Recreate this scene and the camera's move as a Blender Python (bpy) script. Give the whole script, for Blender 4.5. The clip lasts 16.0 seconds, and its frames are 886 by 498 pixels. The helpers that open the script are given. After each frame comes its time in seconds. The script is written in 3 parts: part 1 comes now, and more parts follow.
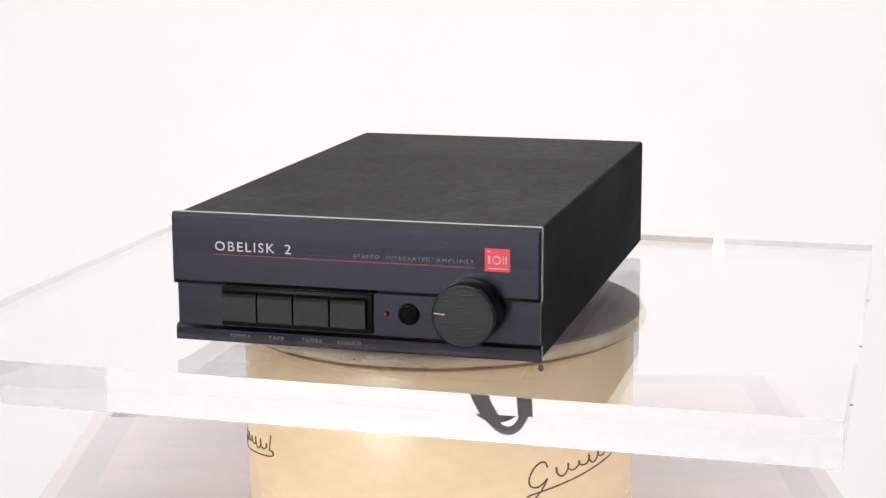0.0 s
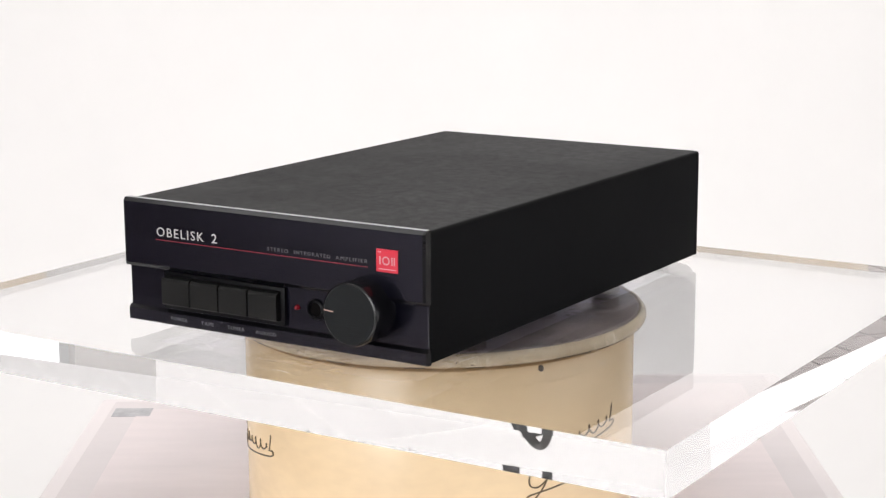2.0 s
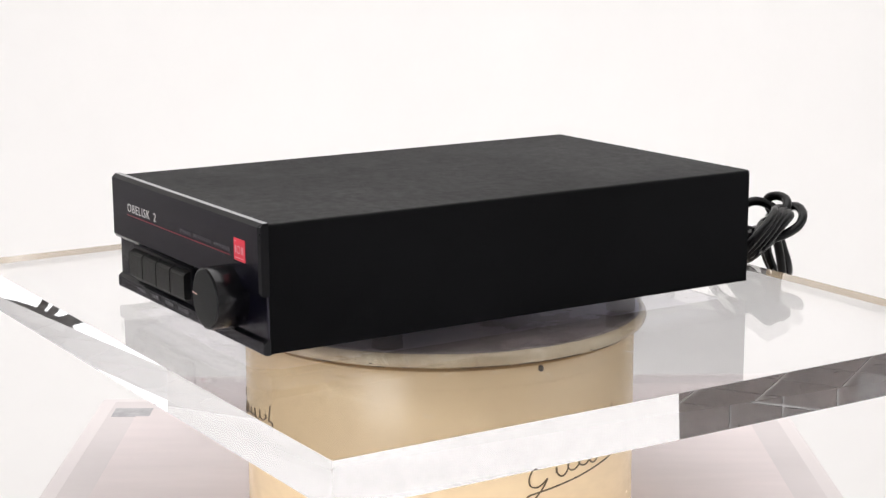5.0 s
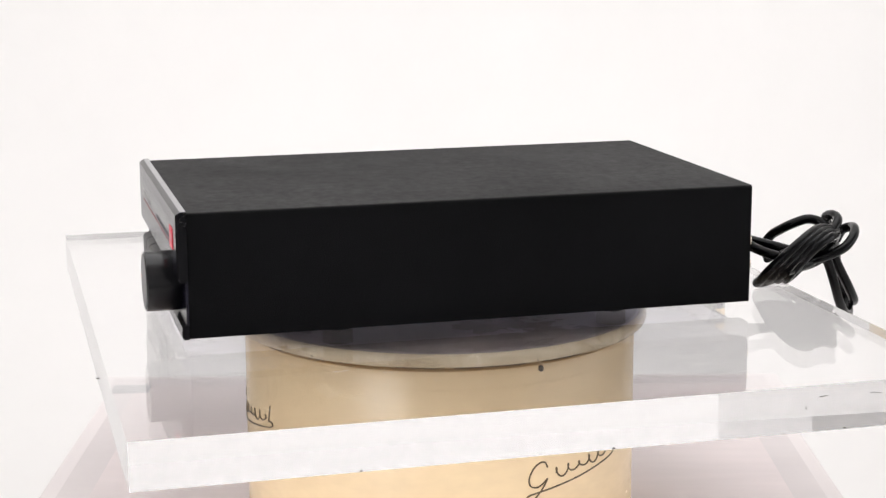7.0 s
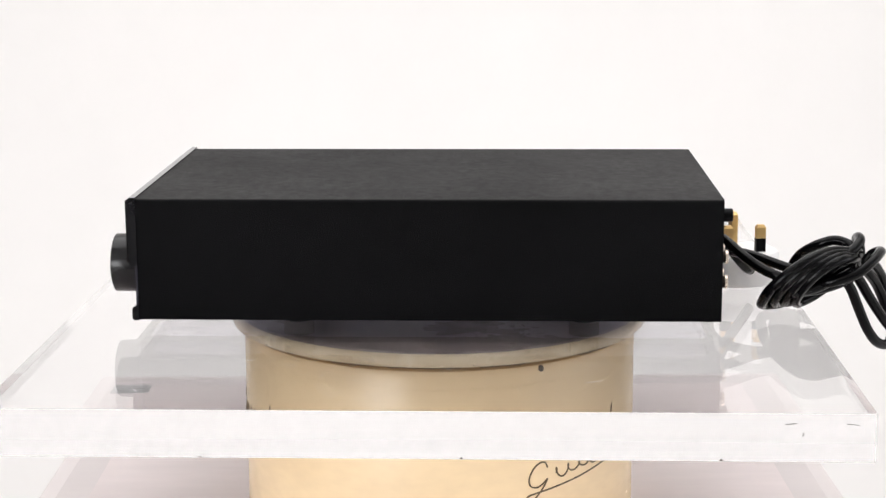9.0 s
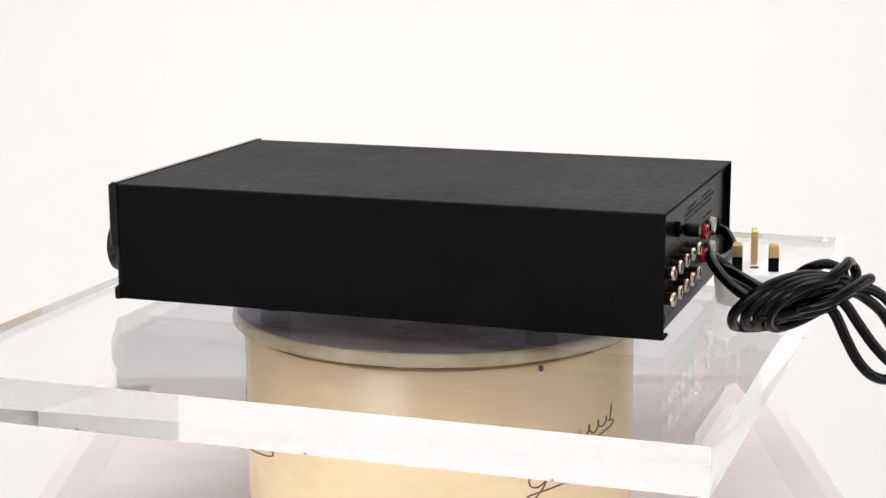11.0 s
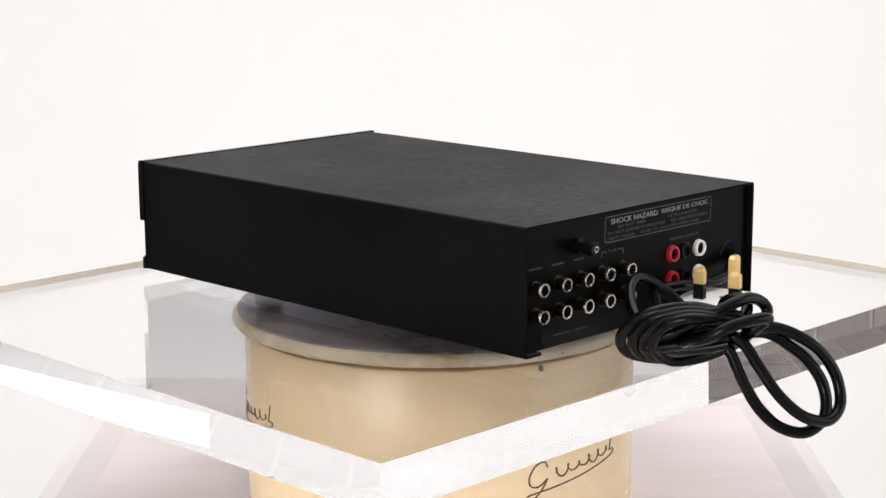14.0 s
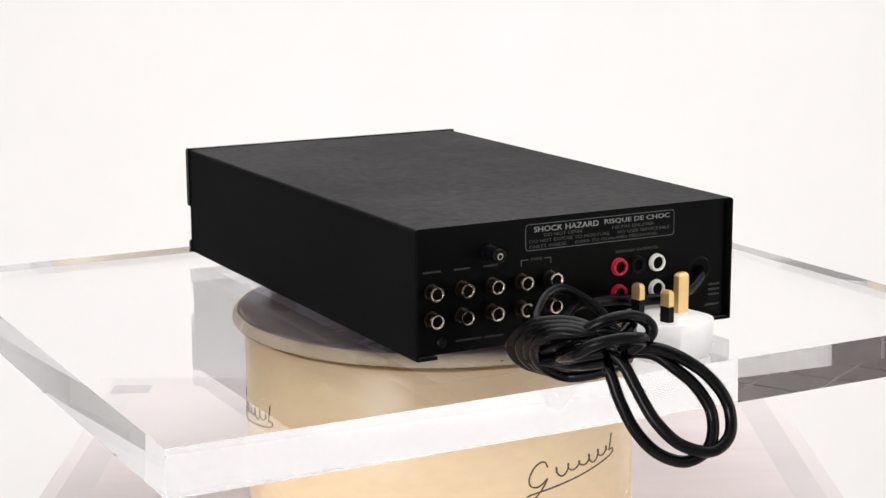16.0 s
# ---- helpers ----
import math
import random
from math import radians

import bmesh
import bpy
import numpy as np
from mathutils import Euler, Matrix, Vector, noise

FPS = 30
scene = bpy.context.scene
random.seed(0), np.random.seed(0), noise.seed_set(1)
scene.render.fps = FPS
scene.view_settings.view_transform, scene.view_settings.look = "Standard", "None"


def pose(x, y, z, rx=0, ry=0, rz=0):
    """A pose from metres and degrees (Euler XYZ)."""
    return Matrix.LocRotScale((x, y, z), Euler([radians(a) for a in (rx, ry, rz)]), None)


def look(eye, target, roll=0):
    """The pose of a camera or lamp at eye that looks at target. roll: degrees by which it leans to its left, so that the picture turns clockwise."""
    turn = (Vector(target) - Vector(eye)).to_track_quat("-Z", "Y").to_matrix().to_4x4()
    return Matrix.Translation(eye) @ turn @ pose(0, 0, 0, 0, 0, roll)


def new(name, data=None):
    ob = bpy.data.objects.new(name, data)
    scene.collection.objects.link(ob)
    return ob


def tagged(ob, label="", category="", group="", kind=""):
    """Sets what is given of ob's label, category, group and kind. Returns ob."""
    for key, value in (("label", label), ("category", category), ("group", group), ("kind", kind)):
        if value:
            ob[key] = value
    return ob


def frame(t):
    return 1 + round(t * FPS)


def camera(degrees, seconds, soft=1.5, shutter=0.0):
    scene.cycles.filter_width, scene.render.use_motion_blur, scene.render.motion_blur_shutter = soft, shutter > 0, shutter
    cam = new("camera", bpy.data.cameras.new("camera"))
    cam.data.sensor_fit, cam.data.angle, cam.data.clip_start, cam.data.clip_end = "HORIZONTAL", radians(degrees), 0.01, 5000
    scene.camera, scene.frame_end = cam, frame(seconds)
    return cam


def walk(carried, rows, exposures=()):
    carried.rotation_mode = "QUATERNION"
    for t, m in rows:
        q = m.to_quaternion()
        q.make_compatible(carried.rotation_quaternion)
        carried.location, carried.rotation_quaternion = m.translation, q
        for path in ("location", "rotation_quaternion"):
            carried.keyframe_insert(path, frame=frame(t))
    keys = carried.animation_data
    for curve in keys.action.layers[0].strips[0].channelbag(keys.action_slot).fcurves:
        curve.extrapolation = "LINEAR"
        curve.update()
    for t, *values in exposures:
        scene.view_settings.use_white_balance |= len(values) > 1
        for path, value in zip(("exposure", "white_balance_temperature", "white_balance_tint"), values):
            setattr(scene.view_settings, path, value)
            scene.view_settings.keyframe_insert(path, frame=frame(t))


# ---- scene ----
import itertools
cam = camera(28.44, 16.0, soft=1.4)
PLINTH_Z = 0.90
SHEET_B = PLINTH_Z + 0.125      # underside of the acrylic sheet
SHEET_T = SHEET_B + 0.025       # its top
AMP_Z = SHEET_T + 0.003         # level of the amplifier's own origin, within its feet
EYE = pose(0, -1.1, AMP_Z + 0.2479, 90 - 11.428, 0, -0.13) @ pose(0, 0, 0, 0, 0, -0.251)
walk(cam, [(0, EYE), (16, EYE)])

# ---- light: soft ceiling light in a white room ----
world = bpy.data.worlds.new("world")
scene.world = world
world.use_nodes = True
world.node_tree.nodes["Background"].inputs[0].default_value = (1.0, 0.985, 0.975, 1)
world.node_tree.nodes["Background"].inputs[1].default_value = 0.8
scene.view_settings.exposure = -0.51
# light that runs inside the clear sheet is reflected many times
scene.cycles.max_bounces, scene.cycles.glossy_bounces, scene.cycles.transmission_bounces = 36, 28, 16


def area_lamp(name, m, sx, sy, power, colour):
    data = bpy.data.lights.new(name, "AREA")
    data.shape, data.size, data.size_y, data.energy, data.color = "RECTANGLE", sx, sy, power, colour
    ob = new(name, data)
    ob.matrix_world = m
    return ob


WARM = (1.0, 0.996, 1.0)
area_lamp("ceiling_lamp_set", look((0, 0.5, 2.93), (0, 0.5001, 0)), 2.6, 2.2, 64, WARM)
area_lamp("ceiling_lamp_backdrop", look((0, 2.3, 2.93), (0, 3.0, 0.6)), 6.6, 0.7, 29, WARM)
area_lamp("window_lamp_south", look((-2.75, -4.22, 1.45), (-2.75, 0, 1.45)), 2.45, 1.55, 184, (0.985, 0.985, 1.0))
area_lamp("window_lamp_east", look((4.42, -1.15, 1.70), (0, -1.15, 1.7)), 4.8, 2.1, 80, (0.97, 0.975, 1.0))


# ---- materials ----
def material(name, base, rough=0.5, metal=0.0, tone=0.0, scale=40.0, bump=0.0, bump_scale=400.0, stretch=(1, 1, 1),
             rough_var=0.0, tint=None, spec=0.5, coat=0.0):
    """A surface with broad tone changes, fine grain and an uneven gloss."""
    m = bpy.data.materials.new(name)
    m.use_nodes = True
    nt = m.node_tree
    b = nt.nodes["Principled BSDF"]
    b.inputs["Base Color"].default_value = (*base, 1)
    b.inputs["Roughness"].default_value = rough
    b.inputs["Metallic"].default_value = metal
    b.inputs["Specular IOR Level"].default_value = spec
    b.inputs["Coat Weight"].default_value = coat
    co = nt.nodes.new("ShaderNodeTexCoord")
    mp = nt.nodes.new("ShaderNodeMapping")
    mp.inputs["Scale"].default_value = stretch
    nt.links.new(co.outputs["Object"], mp.inputs["Vector"])
    if tone or rough_var:
        n1 = nt.nodes.new("ShaderNodeTexNoise")
        n1.inputs["Scale"].default_value = scale
        n1.inputs["Detail"].default_value = 5
        nt.links.new(mp.outputs[0], n1.inputs["Vector"])
        n2 = nt.nodes.new("ShaderNodeTexNoise")
        n2.inputs["Scale"].default_value = scale * 9
        n2.inputs["Detail"].default_value = 3
        nt.links.new(mp.outputs[0], n2.inputs["Vector"])
        mix = nt.nodes.new("ShaderNodeMath")
        mix.operation = "MULTIPLY_ADD"
        mix.inputs[1].default_value = 0.35
        nt.links.new(n2.outputs[0], mix.inputs[0])
        nt.links.new(n1.outputs[0], mix.inputs[2])
        if tone:
            ramp = nt.nodes.new("ShaderNodeValToRGB")
            lo = tint or tuple(c * (1 - tone) for c in base)
            ramp.color_ramp.elements[0].position, ramp.color_ramp.elements[0].color = 0.42, (*lo, 1)
            ramp.color_ramp.elements[1].position, ramp.color_ramp.elements[1].color = 0.88, (*[min(c * (1 + tone * 0.4), 1) for c in base], 1)
            nt.links.new(mix.outputs[0], ramp.inputs[0])
            nt.links.new(ramp.outputs[0], b.inputs["Base Color"])
        if rough_var:
            rr = nt.nodes.new("ShaderNodeMapRange")
            rr.inputs["From Min"].default_value, rr.inputs["From Max"].default_value = 0.4, 0.95
            rr.inputs["To Min"].default_value, rr.inputs["To Max"].default_value = max(rough - rough_var, 0.02), min(rough + rough_var, 1)
            nt.links.new(mix.outputs[0], rr.inputs[0])
            nt.links.new(rr.outputs[0], b.inputs["Roughness"])
    if bump:
        n3 = nt.nodes.new("ShaderNodeTexNoise")
        n3.inputs["Scale"].default_value = bump_scale
        n3.inputs["Detail"].default_value = 3
        nt.links.new(mp.outputs[0], n3.inputs["Vector"])
        bp = nt.nodes.new("ShaderNodeBump")
        bp.inputs["Strength"].default_value = bump
        bp.inputs["Distance"].default_value = 0.0004
        nt.links.new(n3.outputs[0], bp.inputs["Height"])
        nt.links.new(bp.outputs[0], b.inputs["Normal"])
    return m


M_CASE = material("powder_coat_black", (0.0044, 0.0044, 0.0049), 0.74, spec=0.05, tone=0.5, scale=11, bump=0.5, bump_scale=1800, rough_var=0.10)
def dusty_sheen_top(m, top_tone, reach):
    """A thin mottled dusty film on upward faces, pale enough to stand for their sheen too."""
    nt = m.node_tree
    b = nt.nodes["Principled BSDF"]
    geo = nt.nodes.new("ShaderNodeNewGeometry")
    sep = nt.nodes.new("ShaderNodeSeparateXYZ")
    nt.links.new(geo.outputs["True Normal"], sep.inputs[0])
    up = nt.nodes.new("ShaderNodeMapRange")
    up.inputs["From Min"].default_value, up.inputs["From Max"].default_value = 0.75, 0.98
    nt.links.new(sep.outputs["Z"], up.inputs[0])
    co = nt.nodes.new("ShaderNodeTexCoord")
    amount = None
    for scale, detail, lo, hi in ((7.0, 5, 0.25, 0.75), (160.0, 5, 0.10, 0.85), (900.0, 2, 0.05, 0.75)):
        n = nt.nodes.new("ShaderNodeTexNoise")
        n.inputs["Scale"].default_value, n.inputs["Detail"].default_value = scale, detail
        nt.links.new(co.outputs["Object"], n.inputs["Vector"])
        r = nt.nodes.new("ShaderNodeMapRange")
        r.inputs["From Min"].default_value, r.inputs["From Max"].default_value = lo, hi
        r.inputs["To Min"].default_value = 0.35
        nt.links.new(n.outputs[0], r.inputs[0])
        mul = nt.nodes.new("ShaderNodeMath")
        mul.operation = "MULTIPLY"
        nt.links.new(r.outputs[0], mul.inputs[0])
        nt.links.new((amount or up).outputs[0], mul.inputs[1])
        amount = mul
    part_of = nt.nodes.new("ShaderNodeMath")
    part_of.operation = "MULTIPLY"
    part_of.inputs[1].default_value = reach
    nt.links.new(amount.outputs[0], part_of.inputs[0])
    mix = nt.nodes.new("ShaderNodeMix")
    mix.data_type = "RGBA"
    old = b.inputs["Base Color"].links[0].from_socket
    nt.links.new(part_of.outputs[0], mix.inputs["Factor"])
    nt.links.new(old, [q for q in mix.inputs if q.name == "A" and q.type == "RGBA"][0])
    [q for q in mix.inputs if q.name == "B" and q.type == "RGBA"][0].default_value = (*top_tone, 1)
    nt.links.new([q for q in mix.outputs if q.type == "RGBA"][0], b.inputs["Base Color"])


# paler top: real mottled dust, plus the backdrop's sheen painted into the colour
dusty_sheen_top(M_CASE, (0.20, 0.197, 0.195), 0.46)
M_PANEL = material("brushed_blue_black", (0.0018, 0.0017, 0.0046), 0.21, 0.0, tone=0.25, scale=70, bump=0.12, bump_scale=1300, stretch=(0.03, 1, 1.6), rough_var=0.04, spec=0.42)
M_PANEL.node_tree.nodes["Principled BSDF"].inputs["Specular Tint"].default_value = (0.84, 0.81, 1.0, 1)
# far paler than the black band: paints the flat top's grazing reflection
M_EDGE = material("bevel_sheen_metal", (0.30, 0.30, 0.32), 0.18, 0.7, tone=0.2, scale=60)
M_FACET = material("polished_dark_facet", (0.004, 0.004, 0.005), 0.16, spec=0.16, tone=0.2, scale=60)
M_BUTTON = material("button_plastic", (0.0052, 0.0054, 0.0052), 0.32, spec=0.26, tone=0.3, scale=60, bump=0.3, bump_scale=2200)
M_FRAME = material("frame_plastic", (0.003, 0.003, 0.004), 0.35, spec=0.1, tone=0.2, scale=60)
M_KNOB_FACE = material("turned_aluminium_black", (0.006, 0.0075, 0.0085), 0.28, 0.0, spec=0.24, tone=0.3, scale=40, bump=0.25, bump_scale=1300, stretch=(0.05, 1, 1.5))
M_KNOB = material("anodised_black", (0.004, 0.004, 0.005), 0.22, spec=0.3, tone=0.2, scale=50)
M_RED = material("badge_red", (0.62, 0.022, 0.05), 0.4, tone=0.1, scale=80)
M_REDLINE = material("line_red", (0.24, 0.008, 0.025), 0.5, tone=0.3, scale=200)
M_LED = material("led_red", (0.16, 0.004, 0.010), 0.2, tone=0.1, scale=200, coat=0.2)
M_WHITE = material("print_white", (0.47, 0.46, 0.455), 0.55, tone=0.2, scale=300)
M_POINTER = material("pointer_salmon", (0.52, 0.34, 0.29), 0.5, tone=0.2, scale=300)
M_BADGE_PRINT = material("badge_print", (0.66, 0.30, 0.33), 0.5, tone=0.2, scale=300)
M_GREY = material("print_grey", (0.115, 0.11, 0.122), 0.55, tone=0.5, scale=500)
M_PALE = material("print_pale", (0.28, 0.28, 0.27), 0.55, tone=0.35, scale=400)
M_LEGEND = material("print_legend", (0.16, 0.16, 0.17), 0.55, tone=0.5, scale=600)
M_DIM = material("print_dim", (0.032, 0.032, 0.031), 0.55, tone=0.4, scale=500)
M_FAINT = material("print_faint", (0.008, 0.008, 0.008), 0.55, tone=0.4, scale=500)
M_REAR = material("rear_panel_black", (0.0022, 0.0025, 0.0022), 0.28, spec=0.05, tone=0.3, scale=20, bump=0.2, bump_scale=1500)
M_NICKEL = material("worn_nickel", (0.62, 0.54, 0.46), 0.24, 1.0, tone=0.35, scale=300, rough_var=0.08)
M_BARREL = material("tarnished_nickel", (0.03, 0.022, 0.017), 0.36, 0.9, tone=0.4, scale=250)
# near-black discs close the bores; their colour holds the shade of open holes
M_HOLE = material("bore_shade", (0.0025, 0.002, 0.002), 0.6, spec=0.05, tone=0.2, scale=300)
M_SPK_RED = material("socket_red", (0.45, 0.006, 0.03), 0.3, tone=0.1, scale=100)
M_SPK_WHITE = material("socket_white", (0.84, 0.82, 0.77), 0.35, tone=0.1, scale=100)
M_CORD = material("pvc_black", (0.0014, 0.0014, 0.0018), 0.20, spec=0.14, tone=0.2, scale=60, bump=0.08, bump_scale=900, rough_var=0.05)
M_PLUG = material("plug_white", (0.92, 0.915, 0.91), 0.3, tone=0.05, scale=60, bump=0.1)
M_PLUG.node_tree.nodes["Principled BSDF"].inputs["Subsurface Weight"].default_value = 0.5
M_PLUG.node_tree.nodes["Principled BSDF"].inputs["Subsurface Radius"].default_value = (0.02, 0.02, 0.02)
M_PLUG.node_tree.nodes["Principled BSDF"].inputs["Subsurface Scale"].default_value = 1.0
M_BRASS = material("brass", (0.80, 0.55, 0.24), 0.42, 1.0, tone=0.12, scale=120, rough_var=0.06)
M_FOOT = material("rubber", (0.004, 0.004, 0.004), 0.8, tone=0.2, scale=100, bump=0.3)
M_CREAM = material("cream_enamel", (0.95, 0.74, 0.465), 0.24, tone=0.08, scale=9, bump=0.02, bump_scale=60, rough_var=0.05, tint=(0.84, 0.64, 0.40), stretch=(1, 1, 2.2))
M_RIM = material("cream_rim", (0.82, 0.70, 0.52), 0.22, tone=0.22, scale=26, bump=0.1, bump_scale=120, rough_var=0.1, tint=(0.56, 0.43, 0.27))
M_CHIP = material("chipped_dark", (0.05, 0.04, 0.035), 0.7, tone=0.3, scale=300)
M_SCREW = material("screw_steel", (0.16, 0.14, 0.12), 0.45, 0.5, tone=0.3, scale=300)
M_SCRATCH = material("scratch_white", (0.75, 0.73, 0.70), 0.7, tone=0.3, scale=200)
M_SCRIPT = material("script_brown", (0.12, 0.08, 0.04), 0.4, tone=0.2, scale=200)
M_MAT = material("platter_mat", (0.36, 0.30, 0.285), 0.42, tone=0.45, scale=24, bump=0.3, bump_scale=300, rough_var=0.12, tint=(0.19, 0.15, 0.15), stretch=(0.25, 1, 1))
M_PLINTH = material("plinth_white", (0.70, 0.645, 0.64), 0.42, tone=0.05, scale=5, rough_var=0.08, stretch=(0.35, 1, 1))
M_SCUFF = material("scuff_grey", (0.63, 0.578, 0.575), 0.6, tone=0.06, scale=12, stretch=(0.3, 1, 1))
M_PINK = material("scuffed_pinkish_grey", (0.70, 0.622, 0.618), 0.55, tone=0.13, scale=10, stretch=(0.22, 1, 1), rough_var=0.1)
M_TAPE = material("tape_grey", (0.40, 0.39, 0.40), 0.6, tone=0.3, scale=90)
M_PAPER = material("backdrop_paper", (0.86, 0.845, 0.835), 0.9, tone=0.02, scale=1.2)
M_WALL = material("wall_paint", (0.80, 0.785, 0.77), 0.85, tone=0.03, scale=2, bump=0.1, bump_scale=200)
M_TILE = material("brown_floor_tile", (0.15, 0.117, 0.110), 0.40, tone=0.5, scale=5, rough_var=0.1)
M_GROUT = material("grout", (0.52, 0.48, 0.46), 0.85, tone=0.12, scale=30)
M_GREYWALL = material("grey_wall_paint", (0.72, 0.715, 0.71), 0.85, tone=0.06, scale=2, bump=0.1, bump_scale=200)
M_ZINC = material("passivated_zinc", (0.24, 0.28, 0.37), 0.3, 0.9, tone=0.3, scale=9, rough_var=0.12, tint=(0.24, 0.19, 0.27))


def acrylic():
    m = bpy.data.materials.new("clear_acrylic")
    m.use_nodes = True
    nt = m.node_tree
    nt.nodes.remove(nt.nodes["Principled BSDF"])
    g = nt.nodes.new("ShaderNodeBsdfGlass")
    g.inputs["IOR"].default_value = 1.49
    g.inputs["Roughness"].default_value = 0.0
    g.inputs["Color"].default_value = (0.997, 0.997, 0.998, 1)
    nt.links.new(g.outputs[0], nt.nodes["Material Output"].inputs["Surface"])
    return m


M_ACRYLIC = acrylic()


# ---- mesh helpers ----
def part(name, bm, mat, parent=None, label="", smooth=True):
    """One bmesh as one mesh object, under a thing or a part."""
    me = bpy.data.meshes.new(name)
    bm.to_mesh(me)
    bm.free()
    return part_from(name, me, mat, parent, label, smooth)


def part_from(name, me, mat, parent=None, label="", smooth=True):
    if mat and not me.materials:
        me.materials.append(mat)
    if smooth:
        me.polygons.foreach_set("use_smooth", [True] * len(me.polygons))
        me.set_sharp_from_angle(angle=radians(32))
    ob = new(name, me)
    ob.parent = parent
    if label:
        ob["label"] = label
    return ob


def box(x0, x1, y0, y1, z0, z1, bevel=0.0, segs=2):
    bm = bmesh.new()
    bmesh.ops.create_cube(bm, size=1)
    for v in bm.verts:
        v.co = Vector((x0 + (v.co.x + 0.5) * (x1 - x0), y0 + (v.co.y + 0.5) * (y1 - y0), z0 + (v.co.z + 0.5) * (z1 - z0)))
    if bevel:
        bmesh.ops.bevel(bm, geom=bm.edges[:], offset=bevel, segments=segs, affect="EDGES", profile=0.5)
    return bm


def lathe(profile, m=None, n=48):
    """Turns (radius, height) pairs round z; then places the result by m."""
    bm = bmesh.new()
    rings = []
    for r, h in profile:
        if r < 1e-6:
            rings.append([bm.verts.new((0, 0, h))])
        else:
            rings.append([bm.verts.new((r * math.cos(2 * math.pi * i / n), r * math.sin(2 * math.pi * i / n), h)) for i in range(n)])
    for a, b in zip(rings, rings[1:]):
        for i in range(n):
            j = (i + 1) % n
            if len(a) == 1 and len(b) == 1:
                continue
            if len(a) == 1:
                bm.faces.new((a[0], b[i], b[j]))
            elif len(b) == 1:
                bm.faces.new((a[i], a[j], b[0]))
            else:
                bm.faces.new((a[i], a[j], b[j], b[i]))
    bmesh.ops.recalc_face_normals(bm, faces=bm.faces[:])
    if m is not None:
        bm.transform(m)
    return bm


def extrude_profile(points, x0, x1):
    """A closed outline of (y, z) drawn out from x0 to x1."""
    bm = bmesh.new()
    a = [bm.verts.new((x0, y, z)) for y, z in points]
    b = [bm.verts.new((x1, y, z)) for y, z in points]
    n = len(points)
    bm.faces.new(a)
    bm.faces.new(b[::-1])
    for i in range(n):
        j = (i + 1) % n
        bm.faces.new((a[i], b[i], b[j], a[j]))
    bmesh.ops.recalc_face_normals(bm, faces=bm.faces[:])
    return bm


def chamfered_bar(points, w, c):
    """A bar from -w to w with outline (y, z), its front edges chamfered by c at both ends."""
    bm = bmesh.new()
    front_y = min(y for y, z in points) + c
    inset = [(max(y, front_y), z) for y, z in points]
    rows = [[bm.verts.new((x, y, z)) for y, z in o] for x, o in ((-w, inset), (-w + c, points), (w - c, points), (w, inset))]
    n = len(points)
    for a, b in zip(rows, rows[1:]):
        for i in range(n):
            bm.faces.new((a[i], b[i], b[(i + 1) % n], a[(i + 1) % n]))
    bm.faces.new(rows[0])
    bm.faces.new(rows[-1][::-1])
    bmesh.ops.recalc_face_normals(bm, faces=bm.faces[:])
    return bm


def smooth_path(points, per=8):
    """Catmull-Rom through the points."""
    pts = [Vector(p) for p in points]
    pts = [2 * pts[0] - pts[1]] + pts + [2 * pts[-1] - pts[-2]]
    out = []
    for i in range(1, len(pts) - 2):
        p0, p1, p2, p3 = pts[i - 1:i + 3]
        for k in range(per):
            t = k / per
            out.append(0.5 * (2 * p1 + (p2 - p0) * t + (2 * p0 - 5 * p1 + 4 * p2 - p3) * t * t + (3 * p1 - p0 - 3 * p2 + p3) * t ** 3))
    out.append(pts[-2])
    return out


def tube(path, radius, n=12):
    """A round tube along a path of Vectors, capped."""
    bm = bmesh.new()
    rings, side = [], None
    for i, p in enumerate(path):
        d = (path[min(i + 1, len(path) - 1)] - path[max(i - 1, 0)]).normalized()
        if side is None:
            side = d.orthogonal().normalized()
        side = (side - d * side.dot(d)).normalized()
        up = d.cross(side)
        rings.append([bm.verts.new(p + radius * (math.cos(2 * math.pi * k / n) * side + math.sin(2 * math.pi * k / n) * up)) for k in range(n)])
    for a, b in zip(rings, rings[1:]):
        for k in range(n):
            j = (k + 1) % n
            bm.faces.new((a[k], a[j], b[j], b[k]))
    bm.faces.new(rings[0][::-1])
    bm.faces.new(rings[-1])
    return bm


def lettering(string, x0, x1, z0, z1, m, mat, parent, name="lettering", depth=0.00012, label="", spacing=1.0):
    """Printed words fitted into x0..x1 and z0..z1 of a face whose frame is m (x along, y up, z out)."""
    curve = bpy.data.curves.new(name, "FONT")
    curve.body, curve.extrude, curve.resolution_u, curve.space_character = string, 0.005, 3, spacing
    ob = bpy.data.objects.new(name, curve)
    scene.collection.objects.link(ob)
    me = bpy.data.meshes.new_from_object(ob.evaluated_get(bpy.context.evaluated_depsgraph_get()))
    bpy.data.objects.remove(ob)
    bpy.data.curves.remove(curve)
    xs, ys = [v.co.x for v in me.vertices], [v.co.y for v in me.vertices]
    ax, bx, ay, by = min(xs), max(xs), min(ys), max(ys)
    for v in me.vertices:
        v.co = m @ Vector((x0 + (v.co.x - ax) / (bx - ax) * (x1 - x0), z0 + (v.co.y - ay) / (by - ay) * (z1 - z0), (v.co.z / 0.005) * depth))
    me.materials.clear()
    return part_from(name, me, mat, parent, label, smooth=False)


